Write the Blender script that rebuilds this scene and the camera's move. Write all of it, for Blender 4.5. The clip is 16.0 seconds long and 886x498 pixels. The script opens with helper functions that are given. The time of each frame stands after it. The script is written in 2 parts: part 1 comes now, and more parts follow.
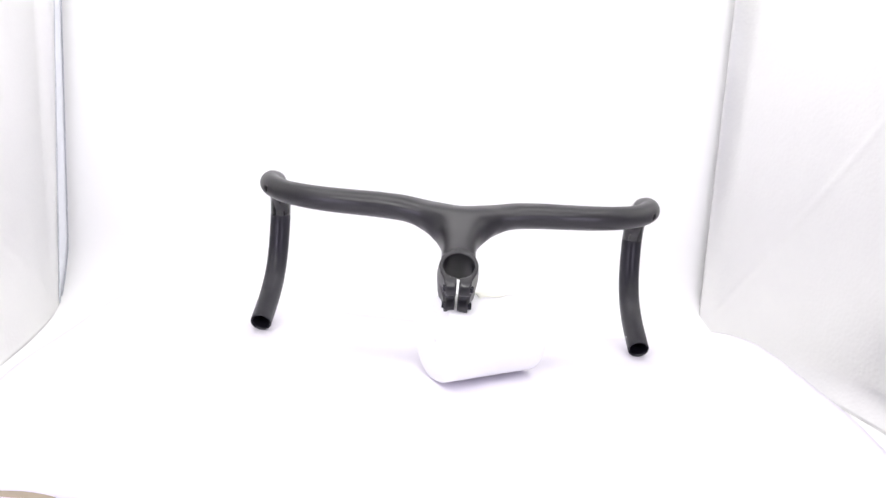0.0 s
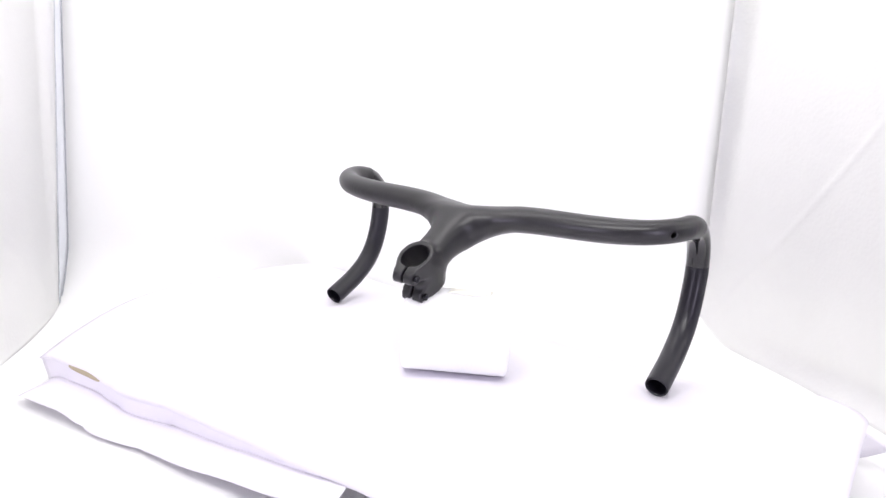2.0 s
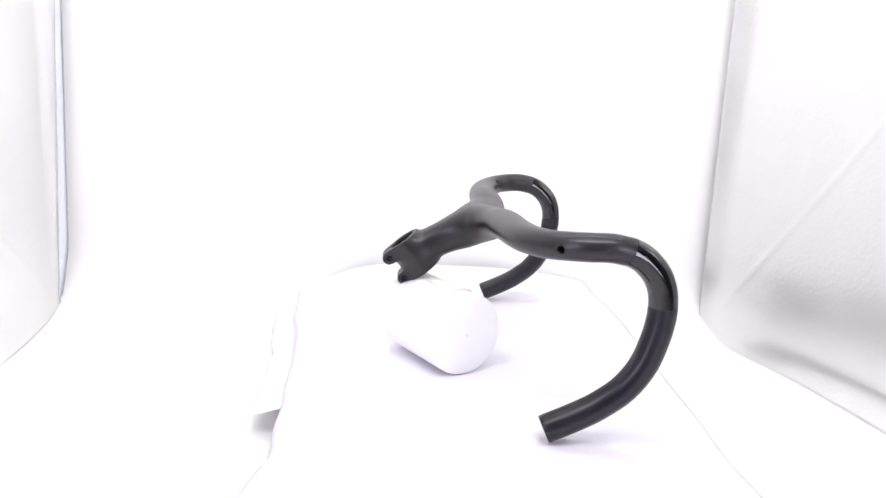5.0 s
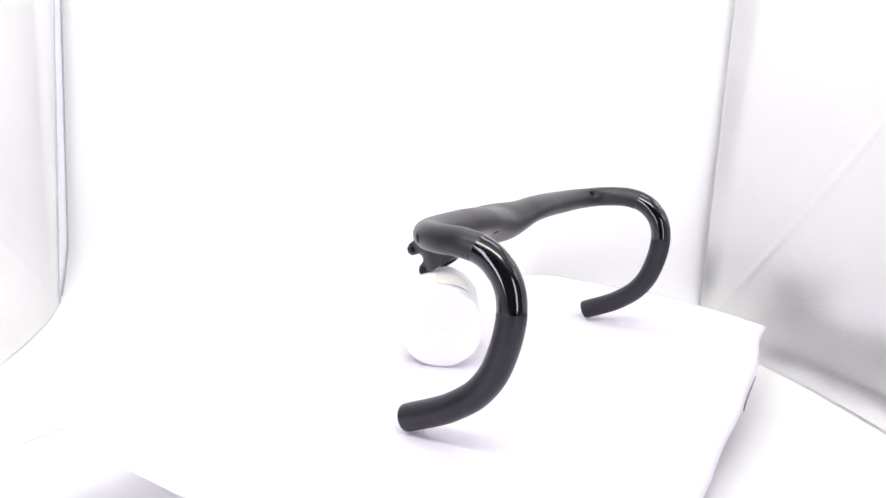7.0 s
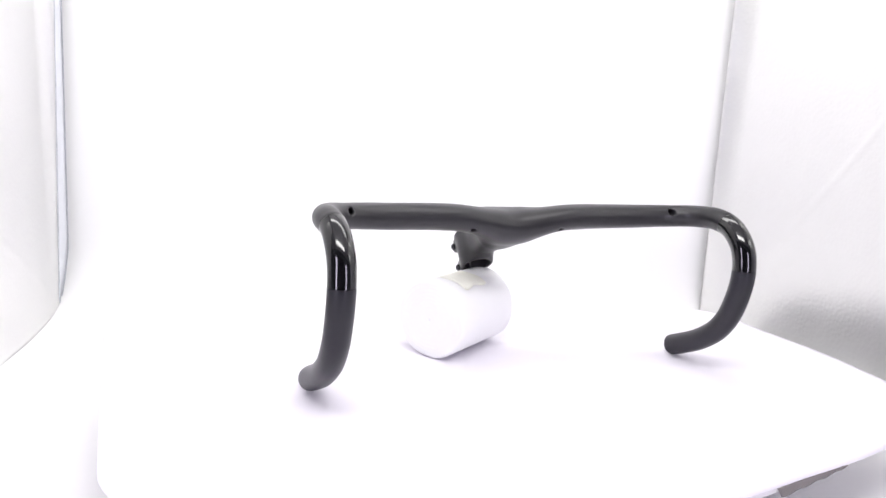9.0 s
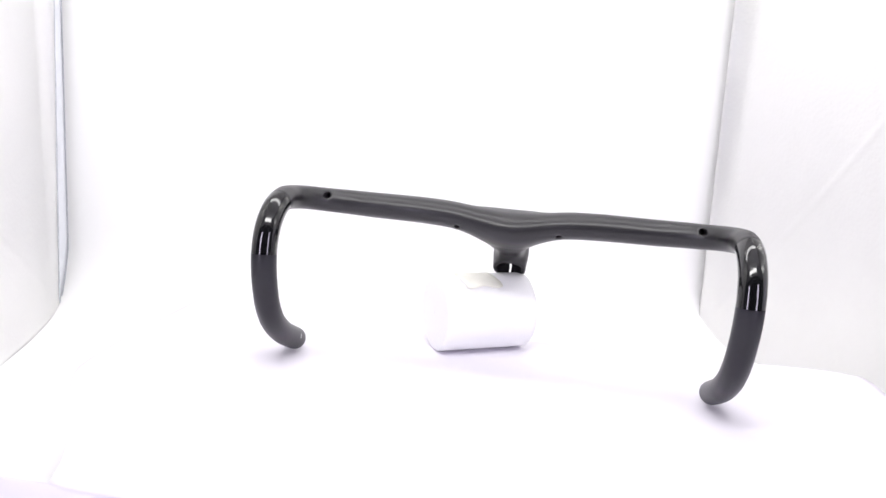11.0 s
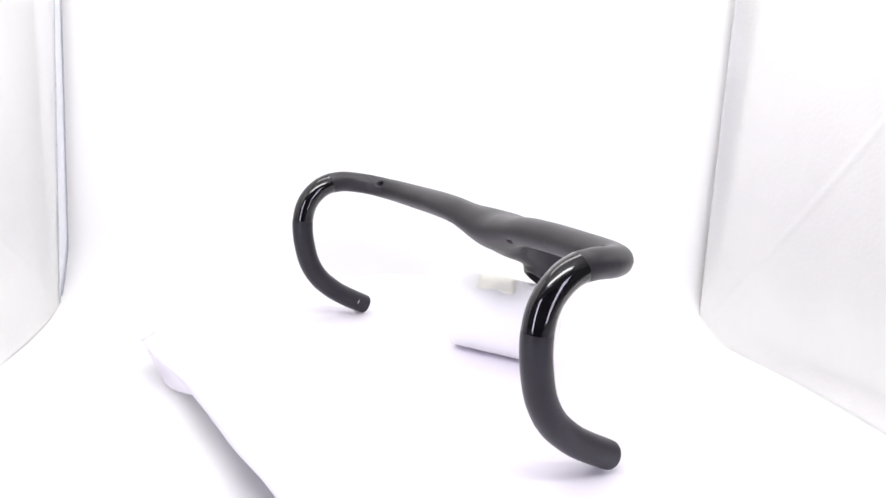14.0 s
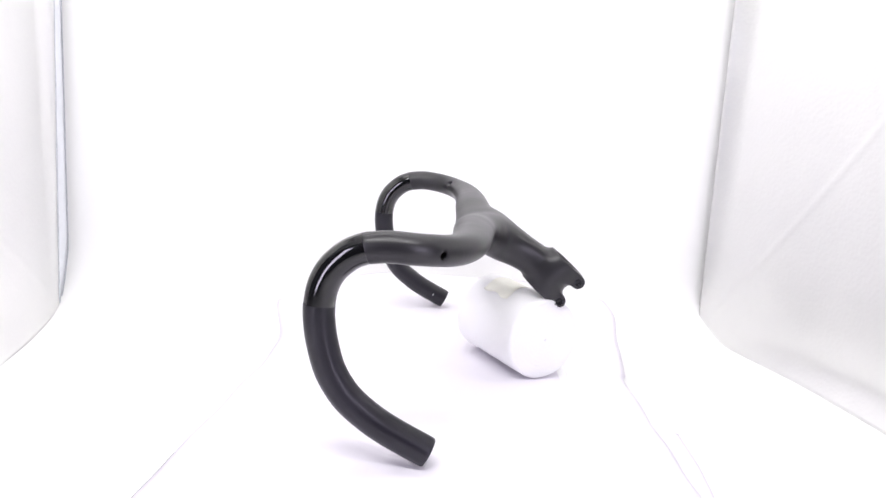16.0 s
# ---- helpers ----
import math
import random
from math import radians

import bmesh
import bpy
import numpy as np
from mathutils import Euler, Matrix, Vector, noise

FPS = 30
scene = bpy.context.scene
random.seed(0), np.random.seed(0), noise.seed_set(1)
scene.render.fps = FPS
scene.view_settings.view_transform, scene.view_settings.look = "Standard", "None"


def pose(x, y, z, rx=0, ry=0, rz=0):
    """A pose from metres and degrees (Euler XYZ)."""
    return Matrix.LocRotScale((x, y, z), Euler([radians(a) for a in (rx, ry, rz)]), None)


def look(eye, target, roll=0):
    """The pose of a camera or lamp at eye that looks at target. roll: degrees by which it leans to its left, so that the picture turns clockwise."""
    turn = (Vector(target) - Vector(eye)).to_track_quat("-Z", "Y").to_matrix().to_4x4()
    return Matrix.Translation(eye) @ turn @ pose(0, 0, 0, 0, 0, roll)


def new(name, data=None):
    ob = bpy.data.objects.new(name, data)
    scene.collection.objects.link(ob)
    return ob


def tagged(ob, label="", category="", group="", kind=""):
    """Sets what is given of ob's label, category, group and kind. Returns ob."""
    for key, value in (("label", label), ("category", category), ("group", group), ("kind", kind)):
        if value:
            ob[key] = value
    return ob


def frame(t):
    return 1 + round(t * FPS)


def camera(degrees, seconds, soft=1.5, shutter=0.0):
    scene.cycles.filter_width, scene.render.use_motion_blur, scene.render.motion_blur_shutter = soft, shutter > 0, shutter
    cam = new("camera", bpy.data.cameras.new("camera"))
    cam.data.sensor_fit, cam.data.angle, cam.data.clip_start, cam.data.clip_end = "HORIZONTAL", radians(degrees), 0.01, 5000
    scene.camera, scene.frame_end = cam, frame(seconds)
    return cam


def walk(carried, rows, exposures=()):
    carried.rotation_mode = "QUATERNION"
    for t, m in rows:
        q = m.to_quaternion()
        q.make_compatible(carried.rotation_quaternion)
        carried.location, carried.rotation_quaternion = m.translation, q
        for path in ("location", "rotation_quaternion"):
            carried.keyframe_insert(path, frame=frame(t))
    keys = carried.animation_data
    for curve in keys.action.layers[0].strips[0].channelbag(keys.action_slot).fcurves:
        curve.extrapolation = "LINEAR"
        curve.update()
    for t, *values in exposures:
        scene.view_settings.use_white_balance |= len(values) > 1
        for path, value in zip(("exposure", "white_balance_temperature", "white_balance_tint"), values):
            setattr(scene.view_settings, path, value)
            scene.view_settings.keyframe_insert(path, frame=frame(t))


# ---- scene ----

TABLE = 0.098                      # height of the paper on the turntable
AXIS_X = -0.0255                   # the bar's middle plane, off the turntable's axis
SHEET_X = -0.0273                  # the paper sheet's own middle

# ---- camera ----
cam = camera(62.87, 16.0)


def eye_pose(x, y, z, pitch, yaw, roll):
    """A camera that looks along +y, tilted down by pitch, turned by yaw to the right and rolled."""
    return Matrix.Translation((x, y, z)) @ Euler((0, 0, radians(-yaw))).to_matrix().to_4x4() \
        @ Euler((radians(90 - pitch), 0, 0)).to_matrix().to_4x4() @ Euler((0, 0, radians(roll))).to_matrix().to_4x4()


EYE = eye_pose(0, -0.735, TABLE + 0.2711, 11.862, -3.177, 4.250)
walk(cam, [(0.0, EYE), (16.0, EYE)])

# ---- light ----
world = bpy.data.worlds.new("world")
world.use_nodes = True
world.node_tree.nodes["Background"].inputs[0].default_value = (0.9, 0.93, 1.0, 1)
world.node_tree.nodes["Background"].inputs[1].default_value = 0.15
scene.world = world


def lamp(name, power, sx, sy, eye, target, colour=(1, 1, 1)):
    d = bpy.data.lights.new(name, "AREA")
    d.shape, d.size, d.size_y, d.energy, d.color = "RECTANGLE", sx, sy, power, colour
    ob = new(name, d)
    ob.matrix_world = look(eye, target)
    return ob


lamp("led_strip_front", 7.3, 0.80, 0.14, (-0.05, -0.58, 0.96), (-0.05, 0.12, 0.10), (1, 0.985, 0.98))
lamp("led_strip_back", 3.7, 0.95, 0.12, (-0.04, 0.06, 0.97), (-0.04, 0.30, 0.10), (1, 0.985, 0.98))
# upright soft panels on both sides of the open front
lamp("side_panel_left", 3.8, 0.14, 0.55, (-0.50, -0.86, 0.38), (-0.05, 0.10, 0.15), (0.86, 0.80, 1.0))
lamp("side_panel_right", 3.4, 0.14, 0.55, (0.55, -0.86, 0.38), (0.0, 0.10, 0.15), (0.86, 0.80, 1.0))
scene.view_settings.exposure = -0.40


# ---- materials ----
def material(name, colour, rough, metal=0.0, spread=0.0, scale=40.0, bump=0.0, bump_scale=300.0, coat=0.0, wear=0.0, gloss=0.5):
    """A principled surface: base colour varied at two scales, roughness varied, fine relief."""
    m = bpy.data.materials.new(name)
    m.use_nodes = True
    nt = m.node_tree
    n, l = nt.nodes, nt.links
    b = n["Principled BSDF"]
    b.inputs["Metallic"].default_value = metal
    b.inputs["Roughness"].default_value = rough
    b.inputs["Coat Weight"].default_value = coat
    b.inputs["Specular IOR Level"].default_value = gloss
    b.inputs["Coat Roughness"].default_value = 0.05
    co = n.new("ShaderNodeTexCoord")

    def noise_at(sc, detail):
        t = n.new("ShaderNodeTexNoise")
        t.inputs["Scale"].default_value, t.inputs["Detail"].default_value = sc, detail
        l.new(co.outputs["Object"], t.inputs["Vector"])
        return t.outputs["Fac"]

    a, c = noise_at(scale, 5), noise_at(scale * 9, 3)
    mix = n.new("ShaderNodeMath")
    mix.operation = "MULTIPLY_ADD"
    l.new(a, mix.inputs[0])
    mix.inputs[1].default_value = 0.7
    add = n.new("ShaderNodeMath")
    add.operation = "MULTIPLY"
    l.new(c, add.inputs[0])
    add.inputs[1].default_value = 0.15
    l.new(add.outputs[0], mix.inputs[2])
    ramp = n.new("ShaderNodeValToRGB")
    lo = [max(0.0, v * (1 - spread)) for v in colour]
    hi = [min(1.0, v * (1 + spread)) for v in colour]
    ramp.color_ramp.elements[0].position, ramp.color_ramp.elements[1].position = 0.3, 0.7
    ramp.color_ramp.elements[0].color, ramp.color_ramp.elements[1].color = (*lo, 1), (*hi, 1)
    l.new(mix.outputs[0], ramp.inputs[0])
    l.new(ramp.outputs[0], b.inputs["Base Color"])
    if wear:
        mr = n.new("ShaderNodeMapRange")
        mr.inputs["From Min"].default_value, mr.inputs["From Max"].default_value = 0.3, 0.7
        mr.inputs["To Min"].default_value, mr.inputs["To Max"].default_value = rough - wear, rough + wear
        l.new(mix.outputs[0], mr.inputs["Value"])
        l.new(mr.outputs[0], b.inputs["Roughness"])
    if bump:
        bp = n.new("ShaderNodeBump")
        bp.inputs["Strength"].default_value, bp.inputs["Distance"].default_value = bump, 0.001
        l.new(noise_at(bump_scale, 4), bp.inputs["Height"])
        l.new(bp.outputs[0], b.inputs["Normal"])
    return m


def foil(name):
    """Silver reflective fabric with a pebbled relief and soft creases."""
    m = material(name, (0.77, 0.77, 0.76), 0.34, metal=0.86, spread=0.03, scale=9, wear=0.06)
    nt = m.node_tree
    n, l = nt.nodes, nt.links
    co = n.new("ShaderNodeTexCoord")
    v = n.new("ShaderNodeTexVoronoi")
    v.feature = "SMOOTH_F1"
    v.inputs["Scale"].default_value = 190
    l.new(co.outputs["Object"], v.inputs["Vector"])
    f = n.new("ShaderNodeTexNoise")
    f.inputs["Scale"].default_value, f.inputs["Detail"].default_value = 7, 3
    l.new(co.outputs["Object"], f.inputs["Vector"])
    b1, b2 = n.new("ShaderNodeBump"), n.new("ShaderNodeBump")
    b1.inputs["Strength"].default_value, b1.inputs["Distance"].default_value = 0.45, 0.0005
    b2.inputs["Strength"].default_value, b2.inputs["Distance"].default_value = 0.08, 0.008
    l.new(v.outputs["Distance"], b1.inputs["Height"])
    l.new(f.outputs["Fac"], b2.inputs["Height"])
    l.new(b2.outputs[0], b1.inputs["Normal"])
    l.new(b1.outputs[0], n["Principled BSDF"].inputs["Normal"])
    return m


BLACK = material("matte_black_carbon", (0.0140, 0.0132, 0.0160), 0.38, spread=0.25, scale=30, wear=0.04, bump=0.03, bump_scale=900, gloss=0.55)
GRIP = material("satin_black_carbon", (0.0140, 0.0130, 0.0190), 0.36, spread=0.25, scale=30, wear=0.05, bump=0.06, bump_scale=1100, gloss=0.42)
GLOSS = material("gloss_black_lacquer", (0.004, 0.004, 0.005), 0.12, spread=0.3, scale=120, wear=0.04, bump=0.06, bump_scale=160, coat=0.5)
BORE = material("raw_carbon_bore", (0.022, 0.022, 0.021), 0.6, spread=0.4, scale=90, wear=0.1)
STEEL = material("black_oxide_steel", (0.03, 0.03, 0.035), 0.3, metal=0.9, spread=0.2, scale=200, wear=0.08)
SILVER_MARK = material("silver_ink", (0.7, 0.7, 0.7), 0.4, spread=0.05)
PAPER = material("white_paper", (0.85, 0.825, 0.885), 0.75, spread=0.015, scale=14, bump=0.10, bump_scale=260)
BACKDROP = material("white_vinyl", (0.93, 0.93, 0.92), 0.7, spread=0.01, scale=5, bump=0.05, bump_scale=200)
BOARD = material("tan_kraft_card", (0.50, 0.43, 0.30), 0.8, spread=0.15, scale=30, bump=0.2)
TAUPE = material("taupe_grey_card", (0.22, 0.20, 0.20), 0.8, spread=0.12, scale=30, bump=0.2)
TAPE = material("yellowed_tape", (0.95, 0.945, 0.84), 0.45, spread=0.08, scale=60)
TUB = material("white_plastic", (0.95, 0.95, 0.95), 0.5, spread=0.01, scale=20)
TISSUE = material("white_tissue", (0.95, 0.95, 0.955), 0.9, spread=0.01, scale=30, bump=0.3, bump_scale=420)
TISSUE.node_tree.nodes["Principled BSDF"].inputs["Subsurface Weight"].default_value = 0.8
TISSUE.node_tree.nodes["Principled BSDF"].inputs["Subsurface Radius"].default_value = (0.02, 0.02, 0.02)
TISSUE.node_tree.nodes["Principled BSDF"].inputs["Subsurface Scale"].default_value = 1.0
SILVER = foil("silver_fabric")
BINDING = material("white_binding", (0.78, 0.80, 0.84), 0.55, spread=0.05, scale=60, bump=0.25, bump_scale=700)
SEAM = material("silver_piping", (0.62, 0.64, 0.67), 0.35, metal=0.5, spread=0.2, scale=300)
DARK = material("grey_room_paint", (0.05, 0.05, 0.055), 0.85, spread=0.05, scale=4, bump=0.1)


# ---- mesh helpers ----
def mesh_from(name, verts, faces, mat, smooth=True):
    me = bpy.data.meshes.new(name)
    me.from_pydata([tuple(v) for v in verts], [], [tuple(f) for f in faces])
    me.materials.append(mat)
    if smooth:
        me.polygons.foreach_set("use_smooth", [True] * len(me.polygons))
    me.update()
    return me


def part(name, me, parent, label=""):
    ob = new(name, me)
    ob.parent = parent
    if label:
        ob["label"] = label
    return ob


def empty(name, x=0, y=0, z=0):
    ob = new(name)
    ob.empty_display_size = 0.02
    ob.location = (x, y, z)
    return ob


def spline(points, step=0.003):
    """A Catmull-Rom curve through points (rows of any width), at even steps."""
    p = np.array(points, float)
    p = np.vstack([2 * p[0] - p[1], p, 2 * p[-1] - p[-2]])
    out = []
    for i in range(1, len(p) - 2):
        for t in np.linspace(0, 1, 24, endpoint=False):
            a, b, c, d = p[i - 1:i + 3]
            out.append(0.5 * (2 * b + (c - a) * t + (2 * a - 5 * b + 4 * c - d) * t * t + (3 * b - a - 3 * c + d) * t ** 3))
    out.append(p[-2])
    out = np.array(out)
    s = np.concatenate([[0], np.cumsum(np.linalg.norm(np.diff(out[:, :3], axis=0), axis=1))])
    k = max(2, int(round(s[-1] / step)) + 1)
    u = np.linspace(0, s[-1], k)
    return np.stack([np.interp(u, s, out[:, j]) for j in range(out.shape[1])], 1)


def sweep(path, radii, sides=36):
    """Rings of a tube round path; returns verts, faces and the ring size."""
    path = np.array(path)
    tan = np.gradient(path, axis=0)
    tan /= np.linalg.norm(tan, axis=1)[:, None]
    up = np.array([1.0, 0, 0]) if abs(tan[0][0]) < 0.8 else np.array([0, 0, 1.0])
    verts, faces = [], []
    for i, (p, t, r) in enumerate(zip(path, tan, radii)):
        up = up - t * (up @ t)
        up /= np.linalg.norm(up)
        sd = np.cross(t, up)
        for k in range(sides):
            a = 2 * math.pi * k / sides
            verts.append(p + r * (math.cos(a) * up + math.sin(a) * sd))
    for i in range(len(path) - 1):
        for k in range(sides):
            k2 = (k + 1) % sides
            faces.append((i * sides + k, i * sides + k2, (i + 1) * sides + k2, (i + 1) * sides + k))
    return verts, faces, sides


def box_mesh(name, sx, sy, sz, mat, bevel=0.001):
    bm = bmesh.new()
    bmesh.ops.create_cube(bm, size=1.0)
    bmesh.ops.scale(bm, vec=(sx, sy, sz), verts=bm.verts)
    if bevel:
        bmesh.ops.bevel(bm, geom=bm.edges[:], offset=bevel, segments=2, affect="EDGES")
    me = bpy.data.meshes.new(name)
    bm.to_mesh(me)
    bm.free()
    me.materials.append(mat)
    return me


def lathe(name, profile, mat, sides=48):
    """A turned solid: profile rows of (radius, height)."""
    verts, faces = [], []
    for r, z in profile:
        for k in range(sides):
            a = 2 * math.pi * k / sides
            verts.append((r * math.cos(a), r * math.sin(a), z))
    for i in range(len(profile) - 1):
        for k in range(sides):
            k2 = (k + 1) % sides
            faces.append((i * sides + k, i * sides + k2, (i + 1) * sides + k2, (i + 1) * sides + k))
    faces.append(tuple(range(sides))[::-1])
    faces.append(tuple(range((len(profile) - 1) * sides, len(profile) * sides)))
    return mesh_from(name, verts, faces, mat)


def sheet(name, fn, us, vs, thick, mat):
    """A curved sheet with thickness, from fn(u, v) -> point."""
    P = [[Vector(fn(u, v)) for v in vs] for u in us]
    nu, nv = len(us), len(vs)
    top, bot = [], []
    for i in range(nu):
        for j in range(nv):
            a = P[min(i + 1, nu - 1)][j] - P[max(i - 1, 0)][j]
            b = P[i][min(j + 1, nv - 1)] - P[i][max(j - 1, 0)]
            nn = a.cross(b).normalized()
            top.append(P[i][j])
            bot.append(P[i][j] - nn * thick)
    idx = lambda i, j: i * nv + j
    off = nu * nv
    faces = []
    for i in range(nu - 1):
        for j in range(nv - 1):
            faces.append((idx(i, j), idx(i + 1, j), idx(i + 1, j + 1), idx(i, j + 1)))
            faces.append((off + idx(i, j), off + idx(i, j + 1), off + idx(i + 1, j + 1), off + idx(i + 1, j)))
    rim = [idx(i, 0) for i in range(nu)] + [idx(nu - 1, j) for j in range(1, nv)] + [idx(i, nv - 1) for i in range(nu - 2, -1, -1)] + [idx(0, j) for j in range(nv - 2, 0, -1)]
    for a, b in zip(rim, rim[1:] + rim[:1]):
        faces.append((b, a, off + a, off + b))
    me = mesh_from(name, top + bot, faces, mat)
    # a crisp rim
    me.polygons.foreach_set("use_smooth", [True] * (len(faces) - len(rim)) + [False] * len(rim))
    return me


# ---- the light tent ----
TENT = radians(8.1)               # the tent stands turned to the camera


def back_sweep(u, v):
    """Seamless white floor that curves up into the back."""
    r, yb = 0.10, 0.456
    flat = yb - r + 1.75
    arc = r * math.pi / 2
    if v < flat:
        y, z = -1.75 + v, 0.0
    elif v < flat + arc:
        a = (v - flat) / r
        y, z = yb - r + r * math.sin(a), r - r * math.cos(a)
    else:
        y, z = yb, r + v - flat - arc
    return (u * math.cos(TENT) - y * math.sin(TENT), u * math.sin(TENT) + y * math.cos(TENT), z)


floor = tagged(new("floor", sheet("floor", back_sweep, np.linspace(-1.4, 1.4, 6), list(np.linspace(0, 2.0, 8)) + list(np.linspace(2.10, 2.32, 16)) + [3.3], 0.003, BACKDROP)),
               "seamless white backdrop sweeping up behind", "backdrop", kind="structure")


def wall_sheet(name, line, lean, corner, roll, crease, curl, label):
    """A silver fabric wall along a plan line (x, y), front to back. Its lower back corner is rounded, its foot rolls
    inward, its back edge curls in, more so higher up, and one crease runs up from the corner."""
    step = 0.0025
    pts = spline([(x, y, 0) for x, y in line], step)
    n = len(pts)
    inward = 1 if pts[0][0] < 0 else -1
    base, rise, reach = curl

    def fn(u, v):
        x, y, _ = pts[int(u)]
        left = (n - 1 - int(u)) * step
        low = corner * (1 - math.sqrt(1 - max(0.0, 1 - left / (2 * corner)) ** 2))
        z = low + (1.0 - low) * v
        x += lean * z + inward * roll * max(0, 1 - (z - low) / 0.045) ** 2 * min(1, left / 0.3)
        e = max(0.0, 1 - left / reach)
        x += inward * (base + rise * z) * e * e
        d = (z - 0.01 - crease * left) / math.hypot(1, crease)
        x += inward * 0.0009 * math.exp(-(d / 0.005) ** 2)
        x += 0.004 * math.sin(5 * z + 9 * left) * left / (left + 0.2)
        return (x, y, z)

    us = list(range(n))
    us = [i for i in us if i > n - 130 or i % 3 == 0 or i == n - 1]
    vs = [0, 0.004, 0.009, 0.015, 0.022, 0.03, 0.04] + list(np.linspace(0.05, 0.6, 110)) + [0.7, 0.85, 1.0]
    us = us if inward > 0 else us[::-1]
    return tagged(new(name, sheet(name, fn, us, vs, 0.003, SILVER)), label, "wall", kind="structure")


wall_left = wall_sheet("wall_left", [(-0.5420, -0.3200), (-0.5780, -0.0800), (-0.6060, 0.1050), (-0.6195, 0.1861), (-0.6420, 0.2790), (-0.6510, 0.3081)], -0.022, 0.008, 0.018, 0.75, (0.002, 0.042, 0.034), "silver pebbled reflective fabric side wall")
wall_right = wall_sheet("wall_right", [(0.6590, -0.3200), (0.5960, -0.0800), (0.5302, 0.1609), (0.4872, 0.2810), (0.4368, 0.3836), (0.3865, 0.4904)], -0.006, 0.022, 0.022, 1.35, (0.006, 0.028, 0.034), "silver pebbled reflective fabric side wall with a crease")


def binding(u, v):
    """Pale edge binding behind the left wall's silver fabric, rounded at its foot."""
    low = 0.004 + 0.085 * u ** 1.6
    z = low + (1.0 - low) * v
    return (-0.6530 - 0.0055 * u + 0.006 * z, 0.3120 + 0.040 * u, z)


tagged(new("trim", sheet("trim", binding, np.linspace(0, 1, 12), np.linspace(0, 1, 24), 0.002, BINDING)), "pale grey fabric edge binding on the tent wall", "trim", kind="structure")
hem = [binding(u, 0) for u in np.linspace(0.1, 0.96, 14)] + [binding(1, v) for v in np.linspace(0, 1, 30)]
hv, hf, _ = sweep([(x + 0.001, y, z) for x, y, z in hem], [0.0009] * len(hem), 8)
tagged(new("hem", mesh_from("hem", hv, hf, SEAM)), "thin grey stitched hem of the tent binding", "trim", kind="structure")
pv, pf, _ = sweep([(-0.6500 + 0.018 * z, 0.3100, z) for z in np.linspace(0.012, 1.0, 30)], [0.0022 + 0.0004 * math.sin(60 * z) for z in np.linspace(0.012, 1.0, 30)], 10)
tagged(new("piping", mesh_from("piping", pv, pf, SEAM)), "silver piping along the tent wall's back edge", "trim", kind="structure")

ceiling = tagged(new("ceiling", box_mesh("ceiling", 3.0, 2.0, 0.02, BACKDROP, 0)), "white fabric tent ceiling", "ceiling", kind="structure")
ceiling.location = (0, 0.12, 1.01)
front = tagged(new("wall_front", box_mesh("wall_front", 3.0, 0.02, 1.0, DARK, 0)), "dark room beyond the tent's open front", "wall", kind="structure")
front.location = (0, -1.27, 0.5)


# ---- on the turntable ----
def turning(name):
    ob = empty(name, 0, 0, TABLE)
    return ob


# -- handlebar --
# axis of the right half: x from the middle plane, y forward, z above the paper, half depth, half height
TOP = [(0.000, 0.0100, 0.1462, 0.0190, 0.0124), (0.010, 0.0101, 0.1467, 0.0190, 0.0125), (0.030, 0.0105, 0.1500, 0.0192, 0.0130), (0.057, 0.0120, 0.1547, 0.0190, 0.0133),
       (0.085, 0.0135, 0.1565, 0.0180, 0.0132), (0.110, 0.0145, 0.1570, 0.0172, 0.0130), (0.140, 0.0175, 0.1576, 0.0165, 0.0127), (0.165, 0.0225, 0.1588, 0.0150, 0.0123),
       (0.185, 0.0310, 0.1603, 0.0130, 0.0119), (0.200, 0.0435, 0.1625, 0.0120, 0.0117), (0.2085, 0.0590, 0.1642, 0.01165, 0.01165),
       (0.2110, 0.0750, 0.1650, 0.01163, 0.01163), (0.2110, 0.0890, 0.1632, 0.01163, 0.01163)]
DROP = [(0.2110, 0.082, 0.1650), (0.2110, 0.093, 0.1620), (0.2110, 0.103, 0.1570), (0.2110, 0.1135, 0.1470), (0.2110, 0.1195, 0.1360),
        (0.2112, 0.1222, 0.1240), (0.2113, 0.1225, 0.1100), (0.2113, 0.1195, 0.0910), (0.2112, 0.1125, 0.0690), (0.2111, 0.1000, 0.0500),
        (0.2110, 0.0830, 0.0355), (0.2110, 0.0660, 0.0250), (0.2110, 0.0370, 0.0108)]
CLAMP = np.array([0, -0.0832, 0.1202])          # middle of the clamp's upper face
ADIR = np.array([0, 0.628, -0.778])             # steerer axis, downwards
BDIR = np.array([0, -0.778, -0.628])            # away from the bar, across the axis
CLEN = 0.041


def smin(a, b, k):
    h = np.maximum(k - np.abs(a - b), 0) / k
    return np.minimum(a, b) - h * h * k * 0.25


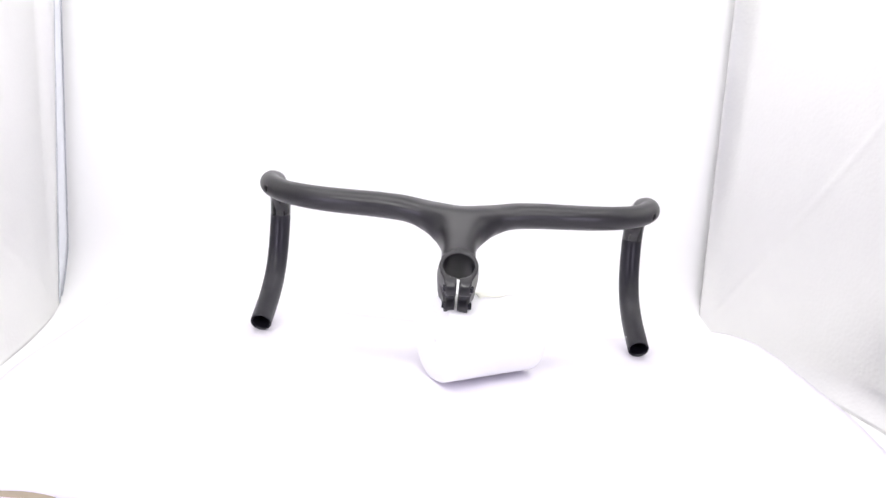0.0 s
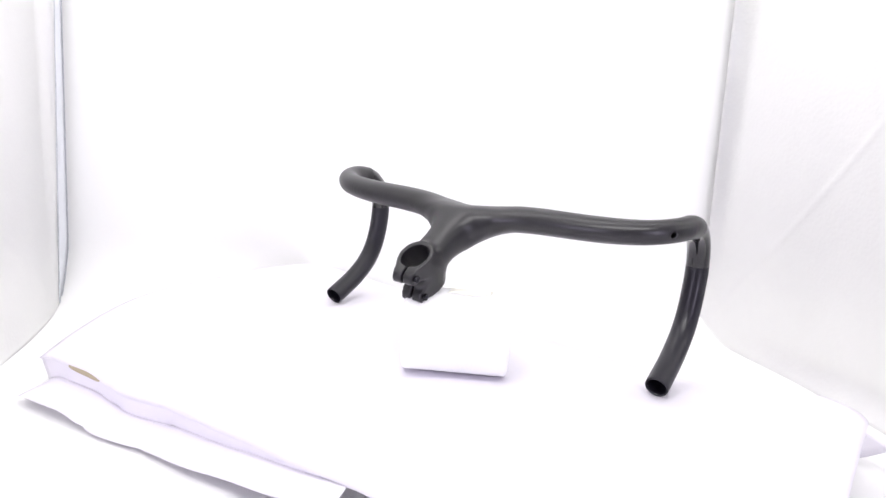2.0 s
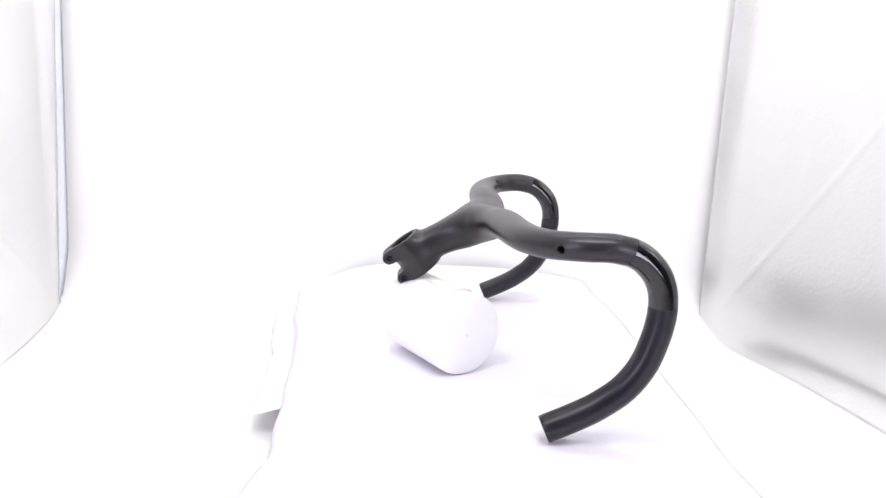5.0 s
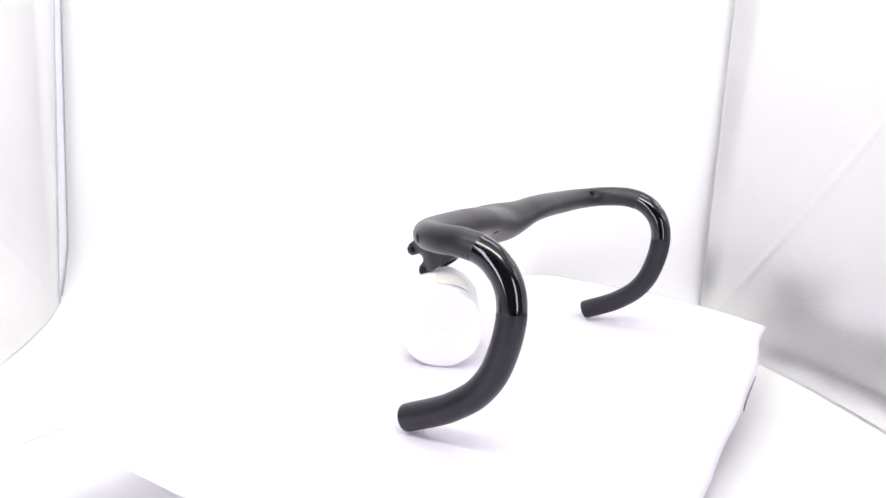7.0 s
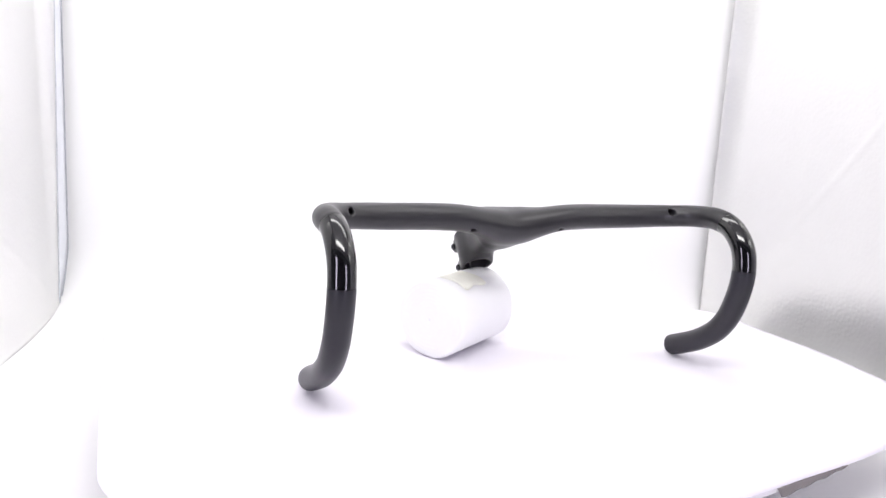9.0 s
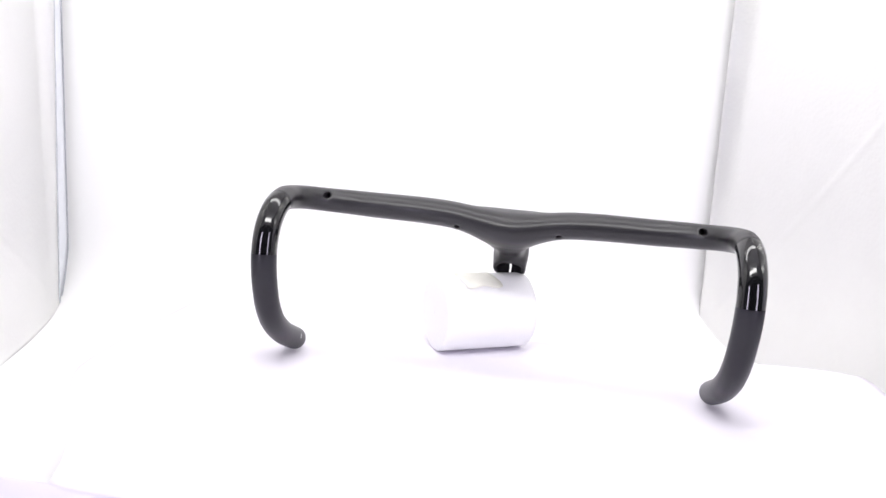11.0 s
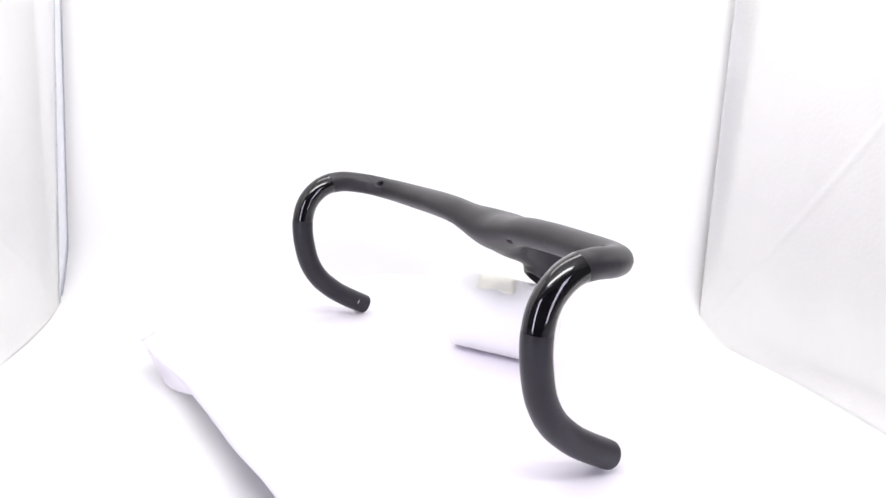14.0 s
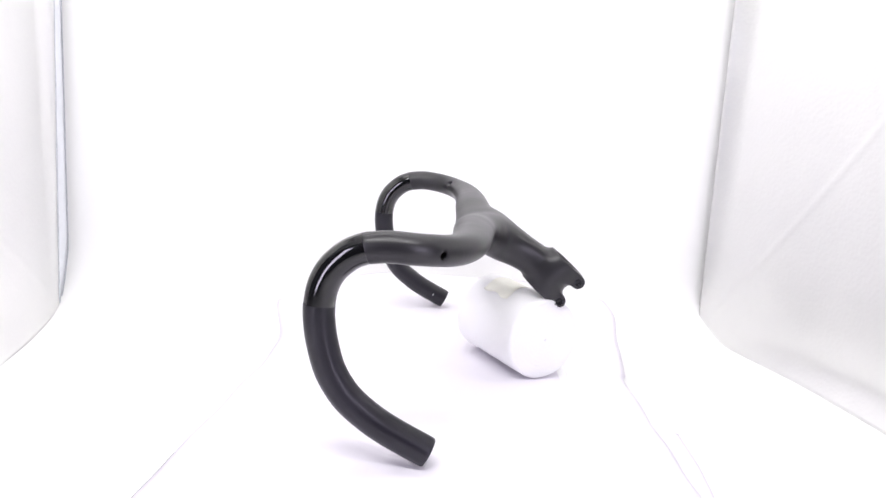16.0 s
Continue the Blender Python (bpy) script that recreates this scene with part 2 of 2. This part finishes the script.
def body_field(X, Y, Z):
    """Signed distance of bar top and stem, for x >= 0 (mirrored by |x|)."""
    X = np.abs(X)
    path = spline(TOP, 0.003)
    bar = np.full(X.shape, 0.2)
    for a, b in zip(path[:-1], path[1:]):
        m = (np.abs(X - a[0]) < 0.07) & (np.abs(Y - a[1]) < 0.085) & (np.abs(Z - a[2]) < 0.085)
        if not m.any():
            continue
        x, y, z = X[m] - a[0], Y[m] - a[1], Z[m] - a[2]
        d = b[:3] - a[:3]
        t = np.clip((x * d[0] + y * d[1] + z * d[2]) / (d @ d), 0, 1)
        ry, rz = a[3] + (b[3] - a[3]) * t, a[4] + (b[4] - a[4]) * t
        hx, hy, hz = x - d[0] * t, y - d[1] * t, z - d[2] * t
        q = np.sqrt((hx * hx + hy * hy) / ry ** 2 + hz * hz / rz ** 2)
        g = np.sqrt((hx * hx + hy * hy) / ry ** 4 + hz * hz / rz ** 4) + 1e-9
        bar[m] = np.minimum(bar[m], np.where(q > 0.05, q * (q - 1) / g, -np.minimum(ry, rz)))
    # stem neck: sections across the way from bar to clamp
    stem = np.full(X.shape, 0.2)
    neck = spline(NECK, 0.004)
    for a, b in zip(neck[:-1], neck[1:]):
        y, z = Y - a[0], Z - a[1]
        d = b[:2] - a[:2]
        t = np.clip((y * d[0] + z * d[1]) / (d @ d), 0, 1)
        rx, rn = a[2] + (b[2] - a[2]) * t, a[3] + (b[3] - a[3]) * t
        hn2 = (y - d[0] * t) ** 2 + (z - d[1] * t) ** 2
        q = ((X / rx) ** 4 + (np.sqrt(hn2) / rn) ** 4) ** 0.25 * 0.5 + np.sqrt((X / rx) ** 2 + hn2 / rn ** 2) * 0.5
        stem = np.minimum(stem, (q - 1) * np.minimum(rx, rn))
    P = [X, Y - CLAMP[1], Z - CLAMP[2]]
    s = P[1] * ADIR[1] + P[2] * ADIR[2]
    w = P[1] * BDIR[1] + P[2] * BDIR[2]
    rad = np.sqrt(X ** 2 + w ** 2)
    cap = np.maximum(-s, s - CLEN) - 0.6 * np.maximum(0, -w - 0.0180)
    clamp = np.maximum(rad - 0.0182, np.maximum(-s, s - CLEN))
    # wide fillet behind the bar, a tighter one in front
    f = np.clip((0.008 - Y) / 0.026, 0, 1)
    out = smin(bar, stem, 0.032 + 0.014 * f * f * (3 - 2 * f))
    out = smin(out, clamp, 0.010)
    # ears with the pinch bolts
    for s0, rr in ((0.0072, 0.0068), (0.0335, 0.0066)):
        e = np.maximum(np.sqrt((s - s0) ** 2 + (w - 0.0215) ** 2) - rr, X - 0.0112)
        f = np.maximum(np.maximum(np.abs(s - s0) - rr, X - 0.0125), np.maximum(w - 0.0215, 0.010 - w))
        out = smin(out, np.minimum(e, f), 0.006)
    out = np.maximum(out, cap)
    # bore, slit
    out = np.maximum(out, 0.0143 - rad)
    out = np.maximum(out, np.minimum(1.0, -np.maximum(X - 0.0013, np.maximum(-w, np.abs(s - 0.02) - 0.03))))
    # cable ports
    for c, n, r, dep in PORTS:
        dx, dy, dz = X - c[0], Y - c[1], Z - c[2]
        al = dx * n[0] + dy * n[1] + dz * n[2]
        rr = np.sqrt(np.maximum(dx * dx + dy * dy + dz * dz - al * al, 0))
        out = np.maximum(out, -np.maximum(rr - r, np.abs(al) - dep))
    return out


NECK = [(-0.004, 0.1400, 0.0165, 0.0115), (-0.014, 0.1365, 0.0162, 0.0145), (-0.030, 0.1300, 0.0160, 0.0165), (-0.046, 0.1215, 0.0165, 0.0170), (-0.060, 0.112, 0.0172, 0.0170)]
PORTS = [((0.2080, 0.0359, 0.1610), (0.80, -0.60, -0.05), 0.0030, 0.012), ((0.1813, 0.0421, 0.1662), (0.05, 0.99, 0.10), 0.0031, 0.014),
         ((0.0505, 0.0250, 0.1455), (0.10, 0.75, -0.65), 0.0030, 0.011)]


def surface_net(field, lo, hi, h):
    """The zero surface of a field on a grid: one vertex a cell, drawn onto the surface."""
    ax = [np.arange(a, b + h / 2, h) for a, b in zip(lo, hi)]
    X, Y, Z = np.meshgrid(*ax, indexing="ij")
    F = field(X, Y, Z)
    # x runs from 0: mirror it
    F = np.concatenate([F[:0:-1], F], 0)
    ax[0] = np.concatenate([-ax[0][:0:-1], ax[0]])
    N = F < 0
    cells = np.zeros(tuple(s - 1 for s in F.shape), bool)
    corner = [(i, j, k) for i in (0, 1) for j in (0, 1) for k in (0, 1)]
    sl = lambda A, o: A[o[0]:A.shape[0] - 1 + o[0], o[1]:A.shape[1] - 1 + o[1], o[2]:A.shape[2] - 1 + o[2]]
    cnt = sum(sl(N, o).astype(np.int8) for o in corner)
    cells = (cnt > 0) & (cnt < 8)
    ci = np.argwhere(cells)
    idx = np.full(cells.shape, -1, np.int64)
    idx[cells] = np.arange(len(ci))
    vals = {o: sl(F, o)[cells] for o in corner}
    acc, num = np.zeros((len(ci), 3)), np.zeros(len(ci))
    for o in corner:
        for a in range(3):
            if o[a]:
                continue
            o2 = tuple(1 if i == a else o[i] for i in range(3))
            f0, f1 = vals[o], vals[o2]
            m = (f0 < 0) != (f1 < 0)
            t = np.where(m, f0 / np.where(m, f0 - f1, 1), 0)
            pt = np.tile(np.array(o, float), (len(ci), 1))
            pt[:, a] = t
            acc[m] += pt[m]
            num[m] += 1
    V = ci + acc / num[:, None]
    V = np.stack([ax[i][0] + h * V[:, i] for i in range(3)], 1)
    quads = []
    for a in range(3):
        b, c = (a + 1) % 3, (a + 2) % 3
        s0 = [slice(None)] * 3
        s1 = [slice(None)] * 3
        s0[a], s1[a] = slice(0, -1), slice(1, None)
        A, B = N[tuple(s0)], N[tuple(s1)]
        e = np.argwhere(A != B)
        ok = (e[:, b] > 0) & (e[:, c] > 0) & (e[:, b] < F.shape[b] - 1) & (e[:, c] < F.shape[c] - 1)
        e = e[ok]
        ins = A[tuple(e.T)]
        q = []
        for db, dc in ((-1, -1), (0, -1), (0, 0), (-1, 0)):
            w = e.copy()
            w[:, b] += db
            w[:, c] += dc
            q.append(idx[tuple(w.T)])
        q = np.stack(q, 1)
        q[~ins] = q[~ins][:, ::-1]
        quads.append(q)
    quads = np.concatenate(quads)
    # relax a little, then draw back onto the surface
    for it in range(3):
        eps = 0.0004
        f0 = field(V[:, 0], V[:, 1], V[:, 2])
        g = np.stack([(field(*(V + eps * np.eye(3)[i]).T) - f0) / eps for i in range(3)], 1)
        g2 = np.maximum((g * g).sum(1), 0.2)
        st = g * (f0 / g2)[:, None]
        ln = np.linalg.norm(st, axis=1)
        st *= np.minimum(1, 0.5 * h / np.maximum(ln, 1e-9))[:, None]
        V = V - st
        if it < 2:
            S, C = np.zeros_like(V), np.zeros(len(V))
            for i in range(4):
                np.add.at(S, quads[:, i], V[quads[:, (i + 1) % 4]] + V[quads[:, (i + 3) % 4]])
                np.add.at(C, quads[:, i], 2)
            V = V * 0.5 + 0.5 * S / np.maximum(C, 1)[:, None]
    # even out what is not clamp, port or end
    w = np.clip((V[:, 1] + 0.052) / 0.015, 0, 1) * np.clip((0.090 - V[:, 1]) / 0.010, 0, 1)
    for c, _, r, _ in PORTS:
        for sx in (1, -1):
            w *= np.clip((np.linalg.norm(V - np.array([sx * c[0], c[1], c[2]]), axis=1) - r - 0.004) / 0.006, 0, 1)
    a = np.concatenate([quads[:, i] for i in range(4)] * 2)
    b = np.concatenate([quads[:, (i + 1) % 4] for i in range(4)] + [quads[:, (i + 3) % 4] for i in range(4)])
    C = np.maximum(np.bincount(a, minlength=len(V)), 1)
    for it in range(110):
        for lam in (0.6, -0.612):
            S = np.stack([np.bincount(a, V[b, i], len(V)) for i in range(3)], 1) / C[:, None]
            V = V + (lam * w)[:, None] * (S - V)
    return V, quads


def build_handlebar():
    root = turning("handlebar")
    tagged(root, "matte black one-piece carbon drop handlebar with stem on white paper", "handlebar")
    V, Q = surface_net(body_field, (0.0, -0.114, 0.066), (0.2295, 0.102, 0.186), GRID)
    V = V + np.array([AXIS_X, 0, 0])
    part("bar_and_stem", mesh_from("bar_and_stem", V, Q, BLACK), root, "matte black carbon bar top moulded with the stem")
    path = spline(DROP, 0.003)
    s = np.concatenate([[0], np.cumsum(np.linalg.norm(np.diff(path, axis=0), axis=1))])
    iu = int(np.argmin(np.linalg.norm(path - np.array([0.211, 0.092, 0.1625]), axis=1)))
    il = int(np.argmin(np.abs(path[:, 2] - 0.1195) + (path[:, 1] < 0.1)))
    for side in (1, -1):
        mir = np.array([side, 1, 1])
        off = np.array([AXIS_X, 0, 0])
        v, f, _ = sweep(path[iu:il + 1] * mir + off, [0.01170] * (il + 1 - iu))
        part("glossy_band", mesh_from("glossy_band", v, f, GLOSS), root, "glossy black lacquered band")
        seg = path[il:]
        end = seg[-1]
        back = seg[::-1][1:8]
        pp = np.vstack([seg[:-1], end - (end - seg[-2]) * 0.25, end, end - (end - seg[-2]) * 0.1, back])
        rr = [0.01170] * (len(seg) - 2) + [0.0116, 0.0115, 0.0110, 0.0101] + [0.0098] * len(back)
        v, f, n = sweep_fixed(pp, rr, seg, mir, off)
        part("drop_grip", mesh_from("drop_grip", v, f, GRIP), root, "satin black hollow drop end")
    mark = part("size_mark", lathe("size_mark", [(0.0010, -0.0003), (0.0010, 0.0003)], SILVER_MARK, 16), root, "small silver printed dash")
    mark.matrix_basis = Matrix.Translation((AXIS_X + 0.1995, 0.0519, 0.0190)) @ Matrix.Rotation(radians(-90), 4, "Y") @ Matrix.Rotation(radians(64), 4, "Z") @ Matrix.Diagonal((0.5, 2.3, 1.0, 1.0))
    for s0 in (0.0072, 0.0335):
        for side in (1, -1):
            c = CLAMP + ADIR * s0 + BDIR * 0.0215
            prof = [(0.0034, -0.004), (0.0034, 0.0028), (0.0030, 0.0034), (0.0019, 0.0034), (0.0018, 0.0012)] if side == 1 else \
                   [(0.0036, -0.004), (0.0036, 0.0016), (0.0032, 0.0021), (0.0022, 0.0021), (0.0021, 0.0006)]
            b = part("bolt", lathe("bolt", prof, STEEL, 18), root, "black steel pinch bolt")
            b.matrix_basis = Matrix.Translation((AXIS_X + side * 0.0112, c[1], c[2])) @ Matrix.Rotation(side * math.pi / 2, 4, "Y")
    return root


def sweep_fixed(pp, rr, seg, mir, off, sides=36):
    """A tube that turns back inside itself at its end: frames follow the outward path."""
    tan = np.gradient(seg, axis=0)
    tan /= np.linalg.norm(tan, axis=1)[:, None]
    verts, faces = [], []
    for p, r in zip(pp, rr):
        i = int(np.argmin(np.linalg.norm(seg - p, axis=1)))
        t = tan[i] * mir
        up = np.array([1.0, 0, 0])
        up = up - t * (up @ t)
        up /= np.linalg.norm(up)
        sd = np.cross(t, up)
        for k in range(sides):
            a = 2 * math.pi * k / sides
            verts.append(p * mir + off + r * (math.cos(a) * up + math.sin(a) * sd))
    for i in range(len(pp) - 1):
        for k in range(sides):
            k2 = (k + 1) % sides
            faces.append((i * sides + k, i * sides + k2, (i + 1) * sides + k2, (i + 1) * sides + k))
    faces.append(tuple(range((len(pp) - 1) * sides, len(pp) * sides)))
    return verts, faces, sides


GRID = 0.0015
handlebar = build_handlebar()

# -- paper, board, turntable, support --
def ease(v, a, b):
    t = min(1, max(0, (v - a) / (b - a)))
    return t * t * (3 - 2 * t)


def edge_low(x):
    """The sheet's rear edge and its front edge, as y at x."""
    return -0.205 + 0.045 * (x + 0.05) * (1 if x < 0.16 else 0.6) - 0.012 * ease(-x, 0.15, 0.3) - 0.018 * ease(x, 0.15, 0.36) + 0.0012 * math.sin(55 * x) \
        + 0.0030 * math.exp(-((x + 0.283) / 0.005) ** 2) + 0.0022 * math.exp(-((x + 0.205) / 0.004) ** 2)


def edge_high(x):
    return 0.252 + 0.030 * ease(x, 0.20, 0.32) - 0.014 * ease(-x, 0.2, 0.4) + 0.001 * math.sin(40 * x)


# how far the front edge hangs below the flat middle, along x
SAG_X = [-0.415, -0.38, -0.31, -0.24, -0.15, -0.06, 0.05, 0.12, 0.20, 0.24, 0.28, 0.33, 0.373]
SAG_Z = [0.018, 0.019, 0.0255, 0.0317, 0.040, 0.047, 0.056, 0.062, 0.062, 0.057, 0.048, 0.035, 0.024]


def paper_z(x, y):
    """The sheet lies flat on the turntable and bends down to both long edges; its corners lift."""
    d = max(0, abs(y) - 0.055)
    if y < 0:
        sag = 0.058 * (1 - 0.66 * ease(x, 0.12, 0.36)) - 0.009 * ease(-x, 0.26, 0.33) * (1 - ease(-x, 0.38, 0.415)) + 0.003 * ease(x, -0.2, -0.05)
        z = -sag * (d / (-edge_low(x) - 0.055)) ** 2
    else:
        sag = float(np.interp(x, SAG_X, SAG_Z))
        z = -sag * (d / (edge_high(x) - 0.055)) ** 2
    return z + 0.0010 * math.sin(8 * x + 2) * math.sin(11 * y) * min(1, d * 12)


def build_paper():
    root = turning("paper_sheet")
    tagged(root, "large white paper sheet draped over the turntable, edges folded", "paper")

    def top(u, v):
        x0, x1 = -0.415 + 0.012 * math.sin(4 * v), 0.388 - 0.073 * ease(v, 0.70, 1.0)
        x = x0 + (x1 - x0) * u
        y = edge_low(x) + (edge_high(x) - edge_low(x)) * v
        return (x + SHEET_X, y, paper_z(x, y))

    part("sheet", sheet("sheet", top, np.linspace(0, 1, 90), np.linspace(0, 1, 60), 0.0004, PAPER), root)

    def rear_skirt(u, v):
        x = -0.412 + 0.482 * u
        h = 0.027 * (1 - ease(x, -0.25, 0.075))
        y, z = edge_low(x) + 0.002, paper_z(x, edge_low(x)) - 0.0012
        return (x + SHEET_X, y + 0.3 * h * v + 0.0006 * math.sin(20 * x) * v, z - h * v)

    def rear_flap(u, v):
        x = -0.405 + 0.435 * u + 0.006 * v
        a = rear_skirt((x + 0.412) / 0.482, 1)
        w = 0.034 + 0.3 * 0.027 * (1 - ease(x, -0.25, 0.075)) - 0.002 * u + 0.0008 * math.sin(31 * x)
        return (a[0], a[1] - 0.0007 - w * v, a[2] + 0.0030 * (1 - v) ** 6 - 0.0002 - 0.005 * v - 0.002 * v * v + 0.0006 * math.sin(18 * x) * v)

    us, vs = np.linspace(0, 1, 50), np.linspace(0, 1, 8)
    part("skirt", sheet("skirt", rear_skirt, us, vs[::-1], 0.0004, PAPER), root, "white paper side strip in shade")
    part("flap", sheet("flap", rear_flap, us, vs[::-1], 0.0004, PAPER), root, "folded-out white paper flap")

    foot = spline([(0.195, 0.249, -0.064), (0.240, 0.258, -0.082), (0.290, 0.272, -0.090), (0.335, 0.272, -0.090), (0.374, 0.270, -0.088), (0.415, 0.262, -0.060)], 0.006)

    def front_skirt(u, v):
        x = 0.185 + 0.128 * u
        top_pt = np.array([x, edge_high(x) - 0.001, paper_z(x, edge_high(x)) - 0.0012])
        low_pt = foot[int(round(u * (len(foot) - 1)))] - np.array([0, 0.016, 0.004])
        p = top_pt + (low_pt - top_pt) * v + np.array([0, 0.004 * math.sin(math.pi * v) * math.sin(9 * u), 0])
        return (p[0] + SHEET_X, p[1], p[2])

    def front_band(u, v):
        x = -0.265 + 0.40 * u
        h = 0.002 + 0.014 * ease(x, -0.26, -0.15)
        return (x + SHEET_X, edge_high(x) - 0.003 - 0.010 * v, paper_z(x, edge_high(x)) - 0.0010 - h * v)

    part("skirt", sheet("skirt", front_band, np.linspace(0, 1, 40), np.linspace(0, 1, 6), 0.0004, PAPER), root, "white paper side strip in shade")
    us, vs = np.linspace(0, 1, len(foot)), np.linspace(0, 1, 10)
    part("skirt", sheet("skirt", front_skirt, us, vs, 0.0004, PAPER), root, "white paper side strip in shade")

    return root


def build_liner():
    """A brown card under the paper that shows at two stretches of the edge."""
    root = turning("brown_card")
    tagged(root, "brown kraft card liner peeping out beneath the white paper", "card")

    def low(u, v):
        x = -0.354 + 0.054 * u
        h = 0.0058 * math.sin(math.pi * min(1, 0.06 + u * 0.94)) ** 0.5 * (0.75 + 0.25 * u)
        return (x + SHEET_X, edge_low(x) + 0.0008, paper_z(x, edge_low(x)) - 0.0008 - (h + 0.0010) * v)

    def high(u, v):
        x = -0.237 + 0.090 * u - 0.008 * v * u
        h = 0.0110 * u ** 0.7 + 0.0008 * math.sin(23 * u)
        return (x + SHEET_X, edge_high(x) + 0.0008, paper_z(x, edge_high(x)) - 0.0004 - h * v)

    part("tongue", sheet("tongue", low, np.linspace(0, 1, 24), np.linspace(0, 1, 8)[::-1], 0.0008, BOARD), root, "tan kraft card strip")
    part("tongue", sheet("tongue", high, np.linspace(0, 1, 24), np.linspace(0, 1, 8), 0.0008, TAUPE), root, "taupe grey card strip")
    return root


paper = build_paper()
board = build_liner()
turntable = turning("turntable")
tagged(turntable, "round white motorised turntable under the paper", "turntable")
part("base", lathe("base", [(0.085, -0.0979), (0.090, -0.094), (0.090, -0.026), (0.085, -0.022)], TUB), turntable)
part("platter", lathe("platter", [(0.095, -0.020), (0.100, -0.018), (0.100, -0.006), (0.098, -0.0036)], TUB), turntable)

def build_roll():
    """A soft tissue roll lying on its side under the stem, a little flattened where it rests."""
    root = turning("tissue_roll")
    tagged(root, "white tissue paper roll lying on its side beneath the stem", "tissue roll")
    radius, half = 0.0420, 0.0525
    place = Matrix.Translation((0.0028, -0.0415, 0)) @ Matrix.Rotation(radians(31), 4, "Z")

    def skin(a, r, u):
        """Point at angle a from the crest, at r of the radius and u along the axis."""
        rr = r * radius * (1 + 0.006 * math.sin(3 * a + 1) + 0.004 * math.sin(7 * a))
        y, z = rr * math.sin(a), radius + rr * math.cos(a)
        return place @ Vector((u, y, max(0.0006, 0.0025 + (z - 0.0025) * 0.99)))

    # profile along the axis: wound end face with its ridges and middle dimple, rounded rim, then the outside
    ends = [(0.03 + 0.97 * i / 26, 0.0004 * math.sin(2.4 * i) - 0.0022 * (i / 26 - 0.5) ** 2) for i in range(26)]
    prof = [(0.025, -half + 0.0015)] + [(r, -half - h) for r, h in ends] + [(1.0, -half + 0.003)] \
        + [(1.0 + 0.004 * math.sin(9 * k), -half + 2 * half * k / 14) for k in range(1, 14)] \
        + [(1.0, half - 0.003)] + [(r, half + h) for r, h in ends[::-1]] + [(0.025, half - 0.0015)]
    sides = 64
    verts = [skin(2 * math.pi * k / sides, r, u) for r, u in prof for k in range(sides)]
    faces = [(i * sides + k, i * sides + (k + 1) % sides, (i + 1) * sides + (k + 1) % sides, (i + 1) * sides + k)
             for i in range(len(prof) - 1) for k in range(sides)]
    faces += [tuple(range(sides))[::-1], tuple(range((len(prof) - 1) * sides, len(prof) * sides))]
    part("wound_roll", mesh_from("wound_roll", verts, faces, TISSUE), root)

    def strip(u, v):
        return skin(-0.22 + 0.85 * v + 0.04 * math.sin(9 * u), 1.008, -0.012 + 0.042 * u + 0.003 * math.sin(5 * v))
    part("tape", sheet("tape", strip, np.linspace(0, 1, 8), np.linspace(0, 1, 16)[::-1], 0.0004, TAPE), root, "yellowed adhesive tape")
    return root


support = build_roll()

# ---- what turns ----
TURN = [(0.0, 3.6), (1.5, -21.8), (2.5, -39.3), (3.5, -56.3), (4.2, -68.3), (6.3, -104.6), (7.0, -116.9), (8.0, -134.6), (9.0, -152.0),
        (11.5, -194.6), (12.0, -203.2), (12.5, -211.0), (13.0, -218.0), (13.5, -225.2), (14.0, -233.6), (14.5, -242.1), (15.2, -254.0), (16.0, -267.7)]


def motions():
    for thing in (handlebar, paper, board, turntable, support):
        walk(thing, [(t, pose(0, 0, TABLE, 0, 0, a)) for t, a in TURN])


motions()
